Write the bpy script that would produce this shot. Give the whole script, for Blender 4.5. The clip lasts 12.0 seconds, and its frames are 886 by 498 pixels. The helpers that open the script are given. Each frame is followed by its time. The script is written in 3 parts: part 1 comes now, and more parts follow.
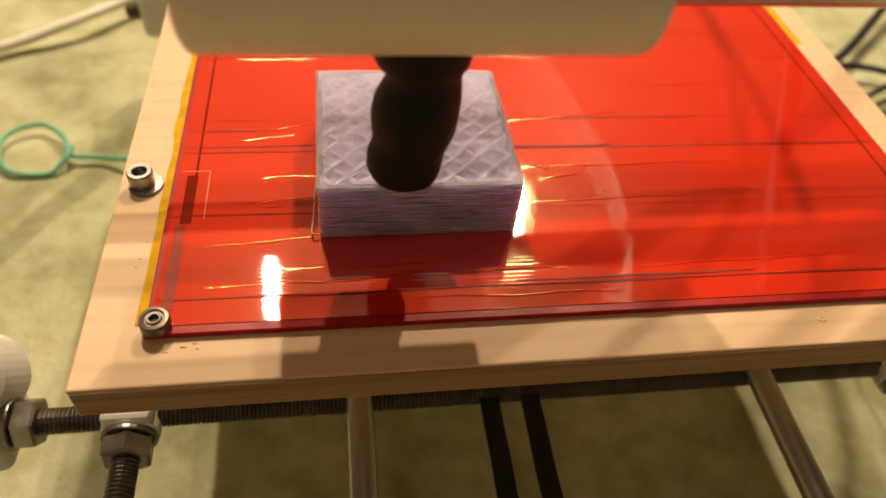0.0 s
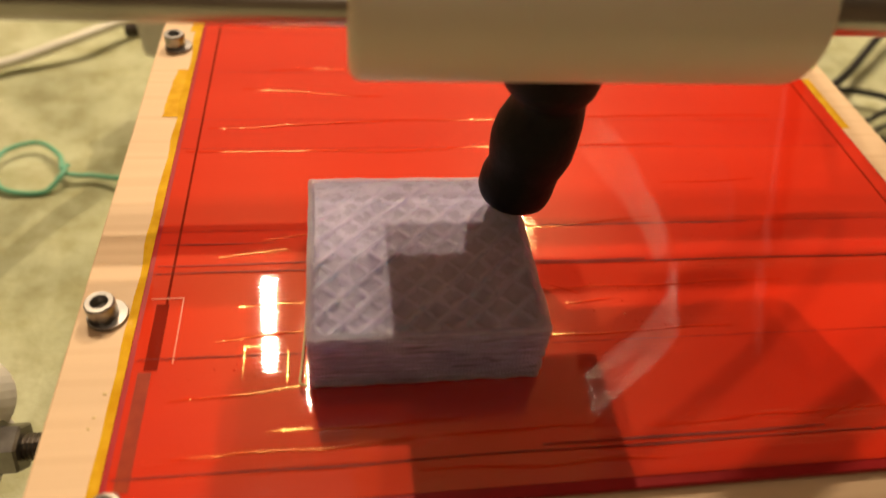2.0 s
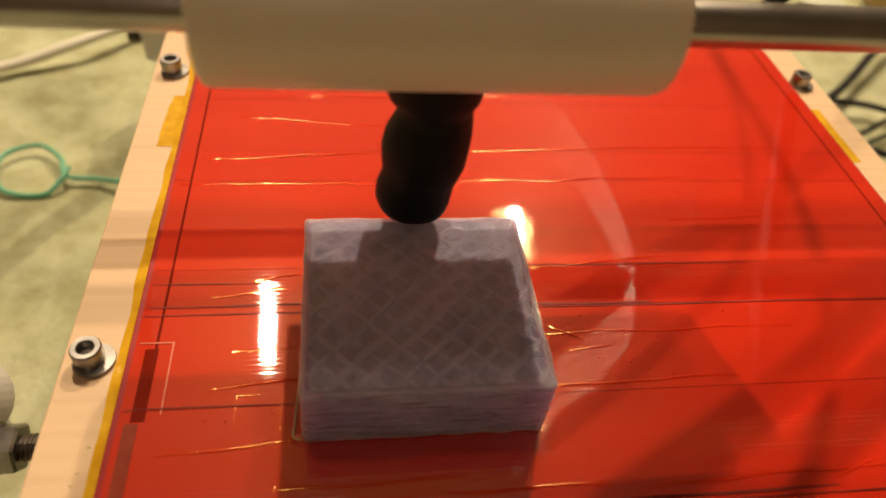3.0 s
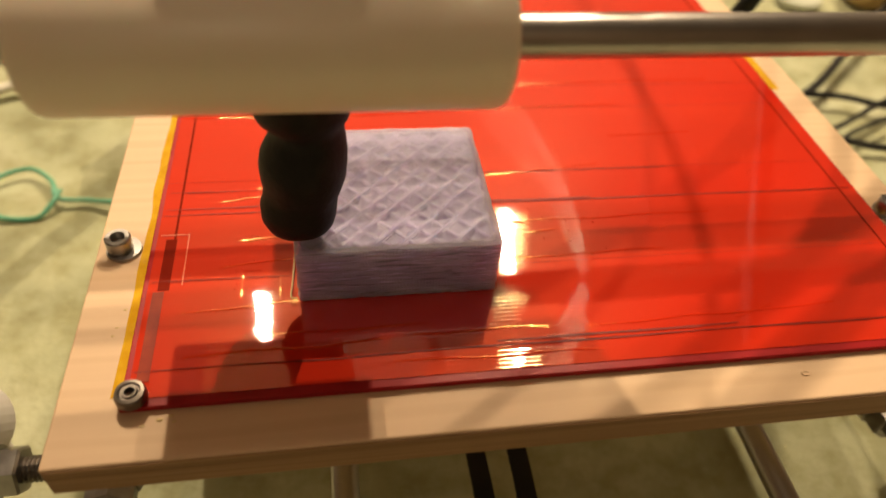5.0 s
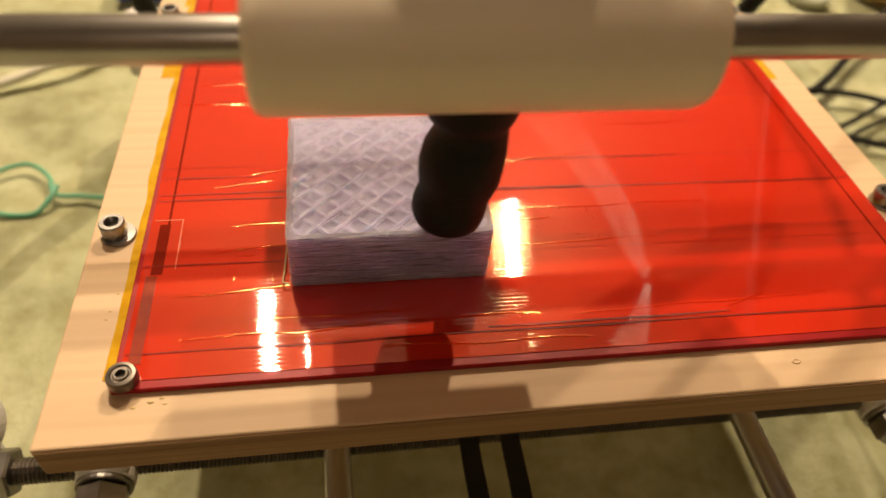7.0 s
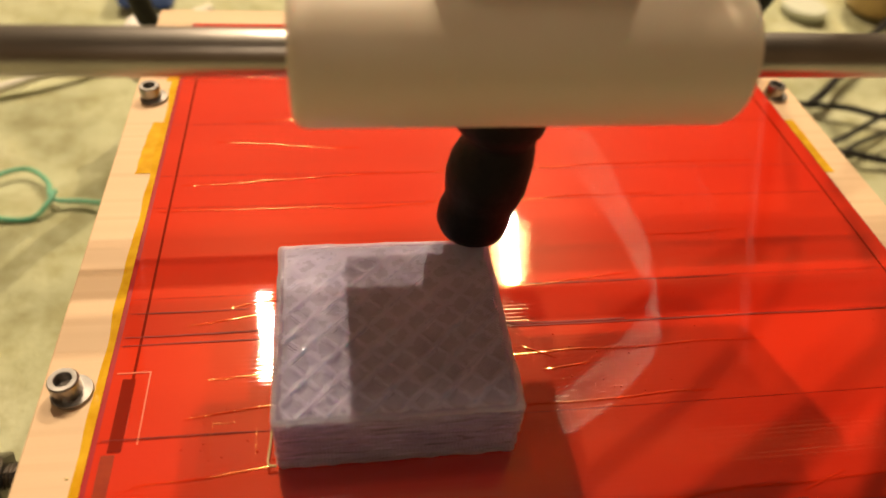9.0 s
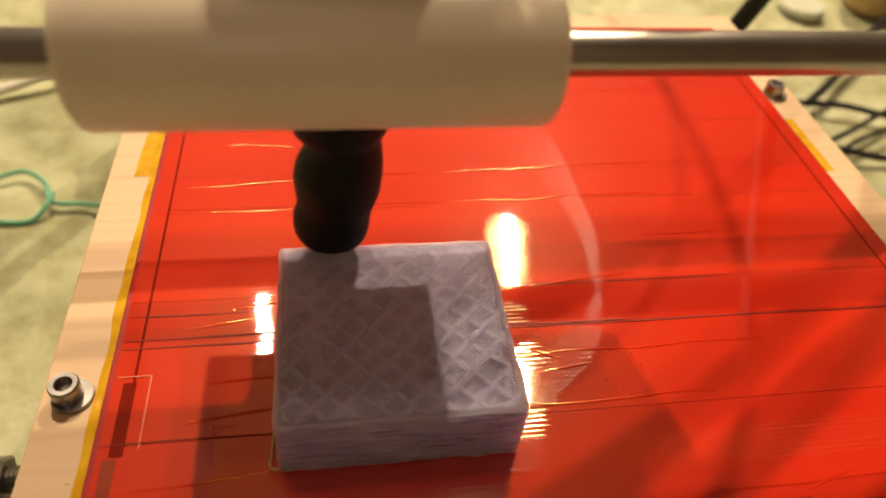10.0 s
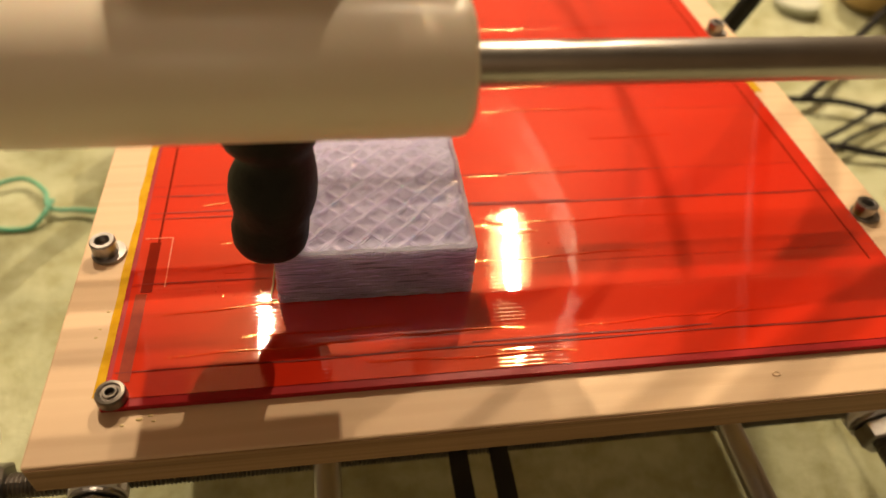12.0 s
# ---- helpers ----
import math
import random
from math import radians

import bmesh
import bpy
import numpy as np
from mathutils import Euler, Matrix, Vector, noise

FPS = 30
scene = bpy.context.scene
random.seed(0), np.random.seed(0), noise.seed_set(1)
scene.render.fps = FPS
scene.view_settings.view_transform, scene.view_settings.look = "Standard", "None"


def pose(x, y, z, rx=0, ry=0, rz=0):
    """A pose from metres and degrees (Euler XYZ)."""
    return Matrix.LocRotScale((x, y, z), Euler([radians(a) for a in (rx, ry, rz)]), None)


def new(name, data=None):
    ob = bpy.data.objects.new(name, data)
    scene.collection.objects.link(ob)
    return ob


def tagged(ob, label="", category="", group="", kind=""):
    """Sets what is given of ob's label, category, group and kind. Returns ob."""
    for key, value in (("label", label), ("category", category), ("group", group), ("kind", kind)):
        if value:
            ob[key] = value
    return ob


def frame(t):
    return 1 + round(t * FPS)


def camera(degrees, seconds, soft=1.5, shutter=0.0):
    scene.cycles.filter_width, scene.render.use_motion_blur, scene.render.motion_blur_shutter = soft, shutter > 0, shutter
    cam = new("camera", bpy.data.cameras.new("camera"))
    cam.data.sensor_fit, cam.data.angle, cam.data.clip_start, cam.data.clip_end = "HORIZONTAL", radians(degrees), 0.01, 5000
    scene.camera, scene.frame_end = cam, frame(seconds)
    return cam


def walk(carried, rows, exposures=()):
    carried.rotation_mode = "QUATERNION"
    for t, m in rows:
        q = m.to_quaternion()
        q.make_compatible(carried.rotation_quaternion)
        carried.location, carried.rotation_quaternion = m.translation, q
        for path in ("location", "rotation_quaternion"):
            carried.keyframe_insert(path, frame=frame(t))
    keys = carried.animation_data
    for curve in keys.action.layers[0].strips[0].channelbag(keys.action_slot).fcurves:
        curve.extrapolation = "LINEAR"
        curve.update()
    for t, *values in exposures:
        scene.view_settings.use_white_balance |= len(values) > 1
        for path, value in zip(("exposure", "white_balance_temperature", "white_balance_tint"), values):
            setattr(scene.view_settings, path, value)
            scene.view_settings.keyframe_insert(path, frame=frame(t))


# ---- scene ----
M = 0.001  # lengths below are in millimetres, turned to metres by mm()


def mm(*v):
    return tuple(c * M for c in v)


# ---- camera ----
cam = camera(64.84, 12.0, 1.5, 0.5)
cam.data.dof.use_dof = True
cam.data.dof.focus_distance = 0.172
cam.data.dof.aperture_fstop = 10.5

CAMERA_ROWS = [
    (0.0, 44.04, -94.53, 130.69, -12.18, -47.67, 6.86),
    (0.5, 45.10, -92.39, 130.51, -11.58, -47.56, 6.85),
    (1.0, 44.78, -92.01, 128.38, -11.52, -47.25, 6.96),
    (1.5, 46.35, -91.28, 130.97, -11.85, -47.16, 7.39),
    (2.0, 46.05, -91.51, 130.01, -11.94, -46.17, 7.18),
    (2.5, 46.36, -92.11, 131.23, -12.20, -45.92, 7.15),
    (2.7, 46.73, -92.40, 131.54, -11.90, -45.70, 7.79),
    (4.3, 46.25, -94.76, 134.52, -12.34, -45.75, 6.81),
    (4.5, 45.94, -95.05, 135.54, -12.43, -45.49, 6.40),
    (5.0, 48.12, -95.31, 136.13, -12.48, -45.31, 5.91),
    (5.5, 47.44, -93.35, 137.00, -12.52, -45.60, 6.31),
    (6.0, 49.71, -93.10, 136.60, -12.23, -45.75, 6.24),
    (6.5, 48.72, -91.54, 136.84, -12.57, -45.87, 6.67),
    (7.0, 51.32, -91.08, 135.52, -11.97, -45.93, 5.87),
    (7.2, 51.49, -91.15, 135.22, -11.90, -46.11, 6.04),
    (8.8, 53.46, -91.74, 136.87, -11.57, -45.16, 6.67),
    (9.0, 52.78, -91.82, 137.23, -11.98, -45.31, 6.52),
    (9.5, 52.63, -92.08, 136.79, -12.28, -45.32, 6.45),
    (10.0, 52.18, -91.48, 136.97, -12.17, -45.27, 6.31),
    (10.5, 52.95, -91.77, 136.94, -12.34, -45.25, 6.28),
    (11.0, 53.71, -91.97, 138.01, -12.22, -45.54, 5.99),
    (11.5, 54.47, -92.16, 139.08, -12.10, -45.58, 5.70),
    (12.0, 54.71, -91.84, 139.68, -11.94, -45.45, 5.46),
]
walk(cam, [(t, pose(x * M, y * M, z * M, 90 + pitch, 0, yaw) @ pose(0, 0, 0, 0, 0, roll))
           for t, x, y, z, yaw, pitch, roll in CAMERA_ROWS],
     [(0.0, 0.0), (1.2, 0.0), (2.5, -0.18), (3.4, -0.12), (4.5, 0.0), (12.0, 0.0)])

# ---- light: four warm bulbs of a ceiling lamp, a dim room ----
world = bpy.data.worlds.new("room_air")
scene.world = world
world.use_nodes = True
world.node_tree.nodes["Background"].inputs[0].default_value = (1.0, 0.72, 0.45, 1)
world.node_tree.nodes["Background"].inputs[1].default_value = 0.008

BULBS = [(-11.5, 52.0, 56.0), (21.5, 44.0, 49.0), (28.0, 54.7, 22.0), (-6.0, 56.1, 18.0)]
for az, el, watts in BULBS:
    d = 1.5
    lamp = bpy.data.lights.new("lamp_bulb", "POINT")
    lamp.energy, lamp.shadow_soft_size, lamp.color = watts, 0.011, (1.0, 0.775, 0.52)
    bulb = new("lamp_bulb", lamp)
    ca = math.cos(radians(el))
    bulb.location = (0.06 + d * ca * math.sin(radians(az)), 0.02 + d * ca * math.cos(radians(az)), d * math.sin(radians(el)))

# a weaker fill light added almost straight above, to brighten the carriage sleeve
top_fill = bpy.data.lights.new("top_fill", "POINT")
top_fill.energy, top_fill.shadow_soft_size, top_fill.color = 5.5, 0.05, (1.0, 0.76, 0.50)
new("top_fill", top_fill).location = (-0.14, 0.30, 1.30)

# a softer fill added behind the camera, to lift the faces turned to it
back_fill = bpy.data.lights.new("back_fill", "POINT")
back_fill.energy, back_fill.shadow_soft_size, back_fill.color = 4.2, 0.12, (1.0, 0.78, 0.54)
new("back_fill", back_fill).location = (-0.25, -0.95, 0.95)


# ---- materials ----
class Mat:
    def __init__(self, name):
        self.m = bpy.data.materials.new(name)
        self.m.use_nodes = True
        self.t = self.m.node_tree
        self.b = self.t.nodes["Principled BSDF"]
        self.co = self.t.nodes.new("ShaderNodeTexCoord")

    def node(self, kind, **sets):
        n = self.t.nodes.new(kind)
        for k, v in sets.items():
            n.inputs[k.replace("_", " ")].default_value = v
        return n

    def link(self, a, b):
        self.t.links.new(a, b)

    def coords(self, scale=(1, 1, 1)):
        n = self.t.nodes.new("ShaderNodeMapping")
        n.inputs["Scale"].default_value = scale
        self.link(self.co.outputs["Object"], n.inputs[0])
        return n.outputs[0]

    def noise(self, scale, detail=4, rough=0.55, stretch=(1, 1, 1), distortion=0.0):
        n = self.node("ShaderNodeTexNoise", Scale=scale, Detail=detail, Roughness=rough, Distortion=distortion)
        self.link(self.coords(stretch), n.inputs["Vector"])
        return n.outputs["Fac"]

    def ramp(self, fac, stops):
        n = self.t.nodes.new("ShaderNodeValToRGB")
        while len(n.color_ramp.elements) < len(stops):
            n.color_ramp.elements.new(0.5)
        for e, (p, c) in zip(n.color_ramp.elements, stops):
            e.position, e.color = p, (*c, 1)
        self.link(fac, n.inputs[0])
        return n.outputs[0]

    def mix(self, fac, a, b, kind="MIX"):
        n = self.t.nodes.new("ShaderNodeMix")
        n.data_type, n.blend_type = "RGBA", kind
        for sock, v in ((n.inputs[0], fac), (n.inputs[6], a), (n.inputs[7], b)):
            if isinstance(v, bpy.types.NodeSocket):
                self.link(v, sock)
            else:
                sock.default_value = v if isinstance(v, float) else (*v, 1)
        return n.outputs[2]

    def math(self, op, a, b=0.0):
        n = self.t.nodes.new("ShaderNodeMath")
        n.operation = op
        for sock, v in ((n.inputs[0], a), (n.inputs[1], b)):
            if isinstance(v, bpy.types.NodeSocket):
                self.link(v, sock)
            else:
                sock.default_value = v
        return n.outputs[0]

    def upward(self):
        """1 on level faces, 0 on upright ones."""
        g = self.t.nodes.new("ShaderNodeNewGeometry")
        x = self.t.nodes.new("ShaderNodeSeparateXYZ")
        self.link(g.outputs["True Normal"], x.inputs[0])
        return self.math("GREATER_THAN", x.outputs["Z"], 0.7)

    def colour(self, v):
        if isinstance(v, bpy.types.NodeSocket):
            self.link(v, self.b.inputs["Base Color"])
        else:
            self.b.inputs["Base Color"].default_value = (*v, 1)
        return self

    def sets(self, **kw):
        for k, v in kw.items():
            sock = self.b.inputs[k.replace("_", " ")]
            if isinstance(v, bpy.types.NodeSocket):
                self.link(v, sock)
            else:
                sock.default_value = v
        return self

    def bump(self, height, distance, strength=1.0):
        n = self.node("ShaderNodeBump", Strength=strength, Distance=distance)
        self.link(height, n.inputs["Height"])
        old = self.b.inputs["Normal"].links
        if old:
            self.link(old[0].from_socket, n.inputs["Normal"])
        self.link(n.outputs[0], self.b.inputs["Normal"])
        return self


def make_materials():
    mats = {}

    # clear kapton tape over a red circuit board
    a = Mat("red_kapton")
    info = a.t.nodes.new("ShaderNodeObjectInfo")
    fine = a.noise(220, 3, 0.5, (0.06, 1, 1))
    wide = a.noise(18, 3, 0.5, (0.5, 1.6, 1))
    base = a.ramp(wide, [(0.3, (0.56, 0.016, 0.005)), (0.7, (0.65, 0.025, 0.007))])
    base = a.mix(a.math("MULTIPLY", info.outputs["Random"], 0.35), base, (0.66, 0.036, 0.008))
    a.colour(base).sets(Roughness=0.34, Specular_IOR_Level=0.08, Specular_Tint=(1.0, 0.52, 0.10, 1), Coat_Weight=1.0, Coat_Roughness=0.02, Coat_IOR=2.05)
    ribs = a.node("ShaderNodeTexWave", Scale=255.0, Distortion=1.6, Detail=3.0)
    ribs.bands_direction = "Y"
    a.link(a.coords((0.10, 1, 1)), ribs.inputs["Vector"])
    patch = a.ramp(a.noise(22, 2, 0.5, (0.25, 1, 1)), [(0.36, (0.95, 0.95, 0.95)), (0.6, (1.25, 1.25, 1.25))])
    rib_h = a.math("MULTIPLY", ribs.outputs["Fac"], patch)
    a.bump(fine, 0.00003, 0.2).bump(wide, 0.0001, 0.2)
    crest = a.node("ShaderNodeBump", Strength=0.13, Distance=0.00008)
    a.link(rib_h, crest.inputs["Height"])
    a.link(a.b.inputs["Normal"].links[0].from_socket, crest.inputs["Normal"])
    a.link(crest.outputs[0], a.b.inputs["Coat Normal"])
    mats["kapton"] = a.m

    a = Mat("creased_tape")
    a.colour((0.60, 0.024, 0.007)).sets(Roughness=0.13, Specular_IOR_Level=1.0, Specular_Tint=(1.0, 0.62, 0.18, 1))
    a.bump(a.noise(300, 3, 0.6), 0.0003, 0.5)
    mats["crease"] = a.m

    a = Mat("board_red_edge")
    a.colour(a.ramp(a.noise(90, 3), [(0.3, (0.29, 0.010, 0.012)), (0.7, (0.38, 0.015, 0.018))])).sets(Roughness=0.4, Specular_IOR_Level=0.18)
    mats["board"] = a.m

    a = Mat("yellow_tape_edge")
    a.colour(a.ramp(a.noise(200, 3), [(0.3, (0.62, 0.32, 0.01)), (0.75, (0.80, 0.48, 0.03))])).sets(Roughness=0.18, Coat_Weight=0.6)
    a.bump(a.noise(300, 2), 0.0003, 0.4)
    mats["yellow"] = a.m

    a = Mat("dark_trace")
    a.colour((0.20, 0.014, 0.006)).sets(Roughness=0.6, Specular_IOR_Level=0.0, Coat_Weight=0.7, Coat_Roughness=0.05)
    mats["trace"] = a.m
    a = Mat("brown_contact")
    a.colour(a.ramp(a.noise(150, 3), [(0.3, (0.24, 0.020, 0.006)), (0.7, (0.36, 0.045, 0.010))])).sets(Roughness=0.4, Specular_IOR_Level=0.1, Coat_Weight=0.8, Coat_Roughness=0.05)
    mats["amber"] = a.m
    a = Mat("dark_seam")
    a.colour(a.ramp(a.noise(120, 3, 0.5, (0.2, 1, 1)), [(0.35, (0.10, 0.010, 0.005)), (0.7, (0.36, 0.022, 0.008))])).sets(Roughness=0.5, Specular_IOR_Level=0.2)
    mats["seam"] = a.m
    a = Mat("pale_print")
    a.colour((0.78, 0.20, 0.10)).sets(Roughness=0.2, Coat_Weight=1.0, Coat_Roughness=0.05)
    mats["print"] = a.m

    # planed pine
    a = Mat("pine_wood")
    rings = a.node("ShaderNodeTexWave", Scale=34.0, Distortion=5.0, Detail=3.0, Detail_Scale=1.2)
    rings.bands_direction = "Y"
    a.link(a.coords((0.10, 1, 0.6)), rings.inputs["Vector"])
    grain = a.noise(420, 4, 0.6, (0.035, 1, 1))
    col = a.ramp(rings.outputs["Fac"], [(0.0, (0.70, 0.495, 0.315)), (0.8, (0.72, 0.515, 0.33)), (1.0, (0.67, 0.465, 0.29))])
    col = a.mix(0.09, col, a.ramp(grain, [(0.3, (0.45, 0.28, 0.14)), (0.7, (0.72, 0.54, 0.34))]), "MIX")
    col = a.mix(a.math("MULTIPLY", a.noise(30, 3), 0.25), col, (0.66, 0.50, 0.31))
    a.colour(col).sets(Roughness=0.55, Specular_IOR_Level=0.35)
    a.bump(grain, 0.0002, 0.35)
    mats["wood"] = a.m

    # front edge, darker brown than the board's top
    a = Mat("dark_wood_edge")
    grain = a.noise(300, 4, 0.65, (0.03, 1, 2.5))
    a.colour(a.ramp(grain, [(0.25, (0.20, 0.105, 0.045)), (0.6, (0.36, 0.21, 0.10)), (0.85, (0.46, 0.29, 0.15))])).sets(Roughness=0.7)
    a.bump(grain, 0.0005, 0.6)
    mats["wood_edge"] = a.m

    def hatch(a, depth, strength):
        """Fine filament lines laid both ways across the top, in patches."""
        both = []
        for turn in (45, -45):
            m = a.t.nodes.new("ShaderNodeMapping")
            m.inputs["Rotation"].default_value = (0, 0, radians(turn))
            a.link(a.co.outputs["Object"], m.inputs[0])
            w = a.node("ShaderNodeTexWave", Scale=560.0, Distortion=1.5, Detail=2.0)
            a.link(m.outputs[0], w.inputs["Vector"])
            both.append(w.outputs["Fac"])
        pick = a.ramp(a.noise(170, 2, 0.5), [(0.46, (0, 0, 0)), (0.54, (1, 1, 1))])
        a.bump(a.math("MULTIPLY", a.mix(pick, both[0], both[1]), a.upward()), depth, strength)

    def glitter(a):
        """Rough little crests that catch the lamp, on the outer skin alone."""
        a.bump(a.noise(800, 4, 0.6), 0.0003, 0.5)
        n = a.node("ShaderNodeBump", Strength=1.0, Distance=0.00028)
        a.link(a.noise(1500, 4, 0.7), n.inputs["Height"])
        a.link(n.outputs[0], a.b.inputs["Coat Normal"])
        a.sets(Coat_Weight=1.0, Coat_Roughness=0.035)

    # translucent violet printed plastic
    a = Mat("violet_plastic")
    n1 = a.noise(130, 4, 0.6)
    a.colour(a.ramp(n1, [(0.3, (0.30, 0.275, 0.54)), (0.7, (0.41, 0.38, 0.68))]))
    a.sets(Roughness=0.28, Subsurface_Weight=1.0, Subsurface_Scale=0.020, Specular_IOR_Level=0.6, Coat_Weight=0.35, Coat_Roughness=0.15)
    a.b.inputs["Subsurface Radius"].default_value = (1.0, 0.75, 0.9)
    # upright walls: bright and dark streaks in the colour imitate glints on the layers
    glint_streaks = a.ramp(a.noise(1500, 3, 0.65, (0.05, 0.05, 1.0)), [(0.38, (0.42, 0.40, 0.45)), (0.62, (1.75, 1.75, 1.75))])
    a.colour(a.mix(1.0, a.b.inputs["Base Color"].links[0].from_socket, a.mix(a.upward(), glint_streaks, (1.0, 1.0, 1.0)), "MULTIPLY"))
    lines = a.node("ShaderNodeTexNoise", Scale=900.0, Detail=2.0)
    a.link(a.coords((0.05, 0.05, 1.0)), lines.inputs["Vector"])
    a.bump(a.noise(900, 3, 0.6, (0.35, 0.35, 1)), 0.0005, 0.6).bump(lines.outputs["Fac"], 0.0009, 0.8)
    hatch(a, 0.00022, 0.6)
    glitter(a)
    mats["violet"] = a.m

    a = Mat("violet_strand")
    n1 = a.noise(200, 4, 0.6)
    a.colour(a.ramp(n1, [(0.3, (0.39, 0.365, 0.60)), (0.7, (0.50, 0.47, 0.72))]))
    a.sets(Roughness=0.4, Subsurface_Weight=0.7, Subsurface_Scale=0.003, Specular_IOR_Level=0.5, Coat_Weight=0.22, Coat_Roughness=0.16)
    hatch(a, 0.00018, 0.5)
    glitter(a)
    mats["strand"] = a.m


    # the same plastic where the top is still open: full tone on the ridges, shade painted into the film over the
    # hollow cells
    for key, low, high in (("skin", (0.43, 0.40, 0.63), (0.57, 0.53, 0.77)), ("shaded_skin", (0.35, 0.32, 0.52), (0.47, 0.435, 0.65))):
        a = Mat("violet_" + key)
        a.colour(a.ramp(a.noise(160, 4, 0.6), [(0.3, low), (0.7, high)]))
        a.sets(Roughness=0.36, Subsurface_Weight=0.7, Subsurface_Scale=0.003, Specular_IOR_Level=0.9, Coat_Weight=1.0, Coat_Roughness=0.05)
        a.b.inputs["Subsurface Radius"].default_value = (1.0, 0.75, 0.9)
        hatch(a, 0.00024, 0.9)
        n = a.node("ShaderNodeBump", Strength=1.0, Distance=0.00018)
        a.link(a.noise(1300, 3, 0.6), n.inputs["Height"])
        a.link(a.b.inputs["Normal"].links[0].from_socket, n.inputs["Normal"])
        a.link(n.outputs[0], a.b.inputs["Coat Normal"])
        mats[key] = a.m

    # off-white printed or turned plastic
    a = Mat("cream_plastic")
    a.colour(a.ramp(a.noise(40, 3), [(0.3, (0.82, 0.70, 0.55)), (0.7, (0.87, 0.76, 0.61))])).sets(Roughness=0.38, Subsurface_Weight=0.1, Subsurface_Scale=0.003)
    a.bump(a.noise(500, 3, 0.6, (0.2, 1, 1)), 0.0001, 0.25)
    mats["cream"] = a.m

    a = Mat("white_plastic")
    a.colour(a.ramp(a.noise(60, 3), [(0.3, (0.70, 0.67, 0.64)), (0.7, (0.78, 0.76, 0.73))])).sets(Roughness=0.45)
    a.bump(a.noise(900, 2, 0.5, (0.05, 0.05, 1)), 0.0002, 0.35)
    mats["white"] = a.m

    a = Mat("black_wrap")
    a.colour(a.ramp(a.noise(300, 3), [(0.3, (0.003, 0.0025, 0.0025)), (0.7, (0.007, 0.006, 0.006))])).sets(Roughness=0.62, Specular_IOR_Level=0.25)
    a.bump(a.noise(260, 4, 0.6), 0.0006, 0.5)
    mats["wrap"] = a.m

    a = Mat("black_rubber")
    a.colour((0.012, 0.011, 0.010)).sets(Roughness=0.6, Specular_IOR_Level=0.3)
    a.bump(a.noise(500, 3), 0.0003, 0.4)
    mats["rubber"] = a.m

    a = Mat("polished_steel")
    a.colour(a.ramp(a.noise(60, 3, 0.5, (1, 0.1, 1)), [(0.3, (0.42, 0.39, 0.36)), (0.7, (0.52, 0.49, 0.46))]))
    a.sets(Metallic=1.0, Roughness=0.32)
    a.bump(a.noise(700, 2, 0.5), 0.0001, 0.1)
    mats["steel"] = a.m

    a = Mat("zinc_steel")
    a.colour(a.ramp(a.noise(150, 4), [(0.3, (0.26, 0.245, 0.235)), (0.7, (0.42, 0.40, 0.385))]))
    a.sets(Metallic=1.0, Roughness=a.math("ADD", a.math("MULTIPLY", a.noise(300, 3), 0.25), 0.24))
    mats["zinc"] = a.m

    a = Mat("dark_steel")
    a.colour(a.ramp(a.noise(150, 4), [(0.3, (0.10, 0.085, 0.07)), (0.7, (0.19, 0.165, 0.145))])).sets(Metallic=0.9, Roughness=0.38)
    mats["dark_steel"] = a.m

    # pale green woven cloth
    a = Mat("green_cloth")
    big = a.noise(11, 4, 0.6, (1, 1, 0.2), 0.6)
    weave = a.noise(650, 3, 0.7)
    col = a.ramp(big, [(0.30, (0.3, 0.31, 0.175)), (0.5, (0.45, 0.465, 0.28)), (0.70, (0.56, 0.57, 0.385))])
    col = a.mix(a.math("MULTIPLY", weave, 0.30), col, (0.55, 0.57, 0.40))
    dirt = a.ramp(a.noise(55, 5, 0.65), [(0.42, (1, 1, 1)), (0.62, (0.76, 0.73, 0.64))])
    col = a.mix(1.0, col, dirt, "MULTIPLY")
    a.colour(col).sets(Roughness=0.92, Specular_IOR_Level=0.12, Sheen_Weight=0.25)
    a.bump(weave, 0.0008, 0.5).bump(a.noise(60, 3), 0.004, 0.3)
    mats["cloth"] = a.m

    a = Mat("green_wire")
    a.colour((0.12, 0.42, 0.27)).sets(Roughness=0.4)
    mats["green"] = a.m
    a = Mat("white_cable")
    a.colour((0.72, 0.70, 0.60)).sets(Roughness=0.45)
    mats["cable"] = a.m
    a = Mat("blue_plastic")
    a.colour((0.06, 0.13, 0.55)).sets(Roughness=0.35)
    mats["blue"] = a.m
    a = Mat("tan_ceramic")
    a.colour(a.ramp(a.noise(30, 3), [(0.3, (0.48, 0.33, 0.14)), (0.7, (0.60, 0.43, 0.20))])).sets(Roughness=0.3)
    mats["tan"] = a.m
    a = Mat("pale_green_plastic")
    a.colour((0.55, 0.58, 0.47)).sets(Roughness=0.4)
    mats["pale_green"] = a.m
    a = Mat("clear_glue")
    a.colour((0.75, 0.58, 0.30)).sets(Roughness=0.1, Coat_Weight=1.0)
    mats["glue"] = a.m
    a = Mat("lamp_shade")
    a.colour((0.85, 0.70, 0.45)).sets(Roughness=0.5, Emission_Color=(1.0, 0.62, 0.22, 1), Emission_Strength=0.25)
    mats["shade"] = a.m
    a = Mat("clear_filament")
    a.colour((0.95, 0.93, 0.90)).sets(Roughness=0.6, Transmission_Weight=0.8, IOR=1.2)
    mats["filament"] = a.m
    a = Mat("ceiling_paint")
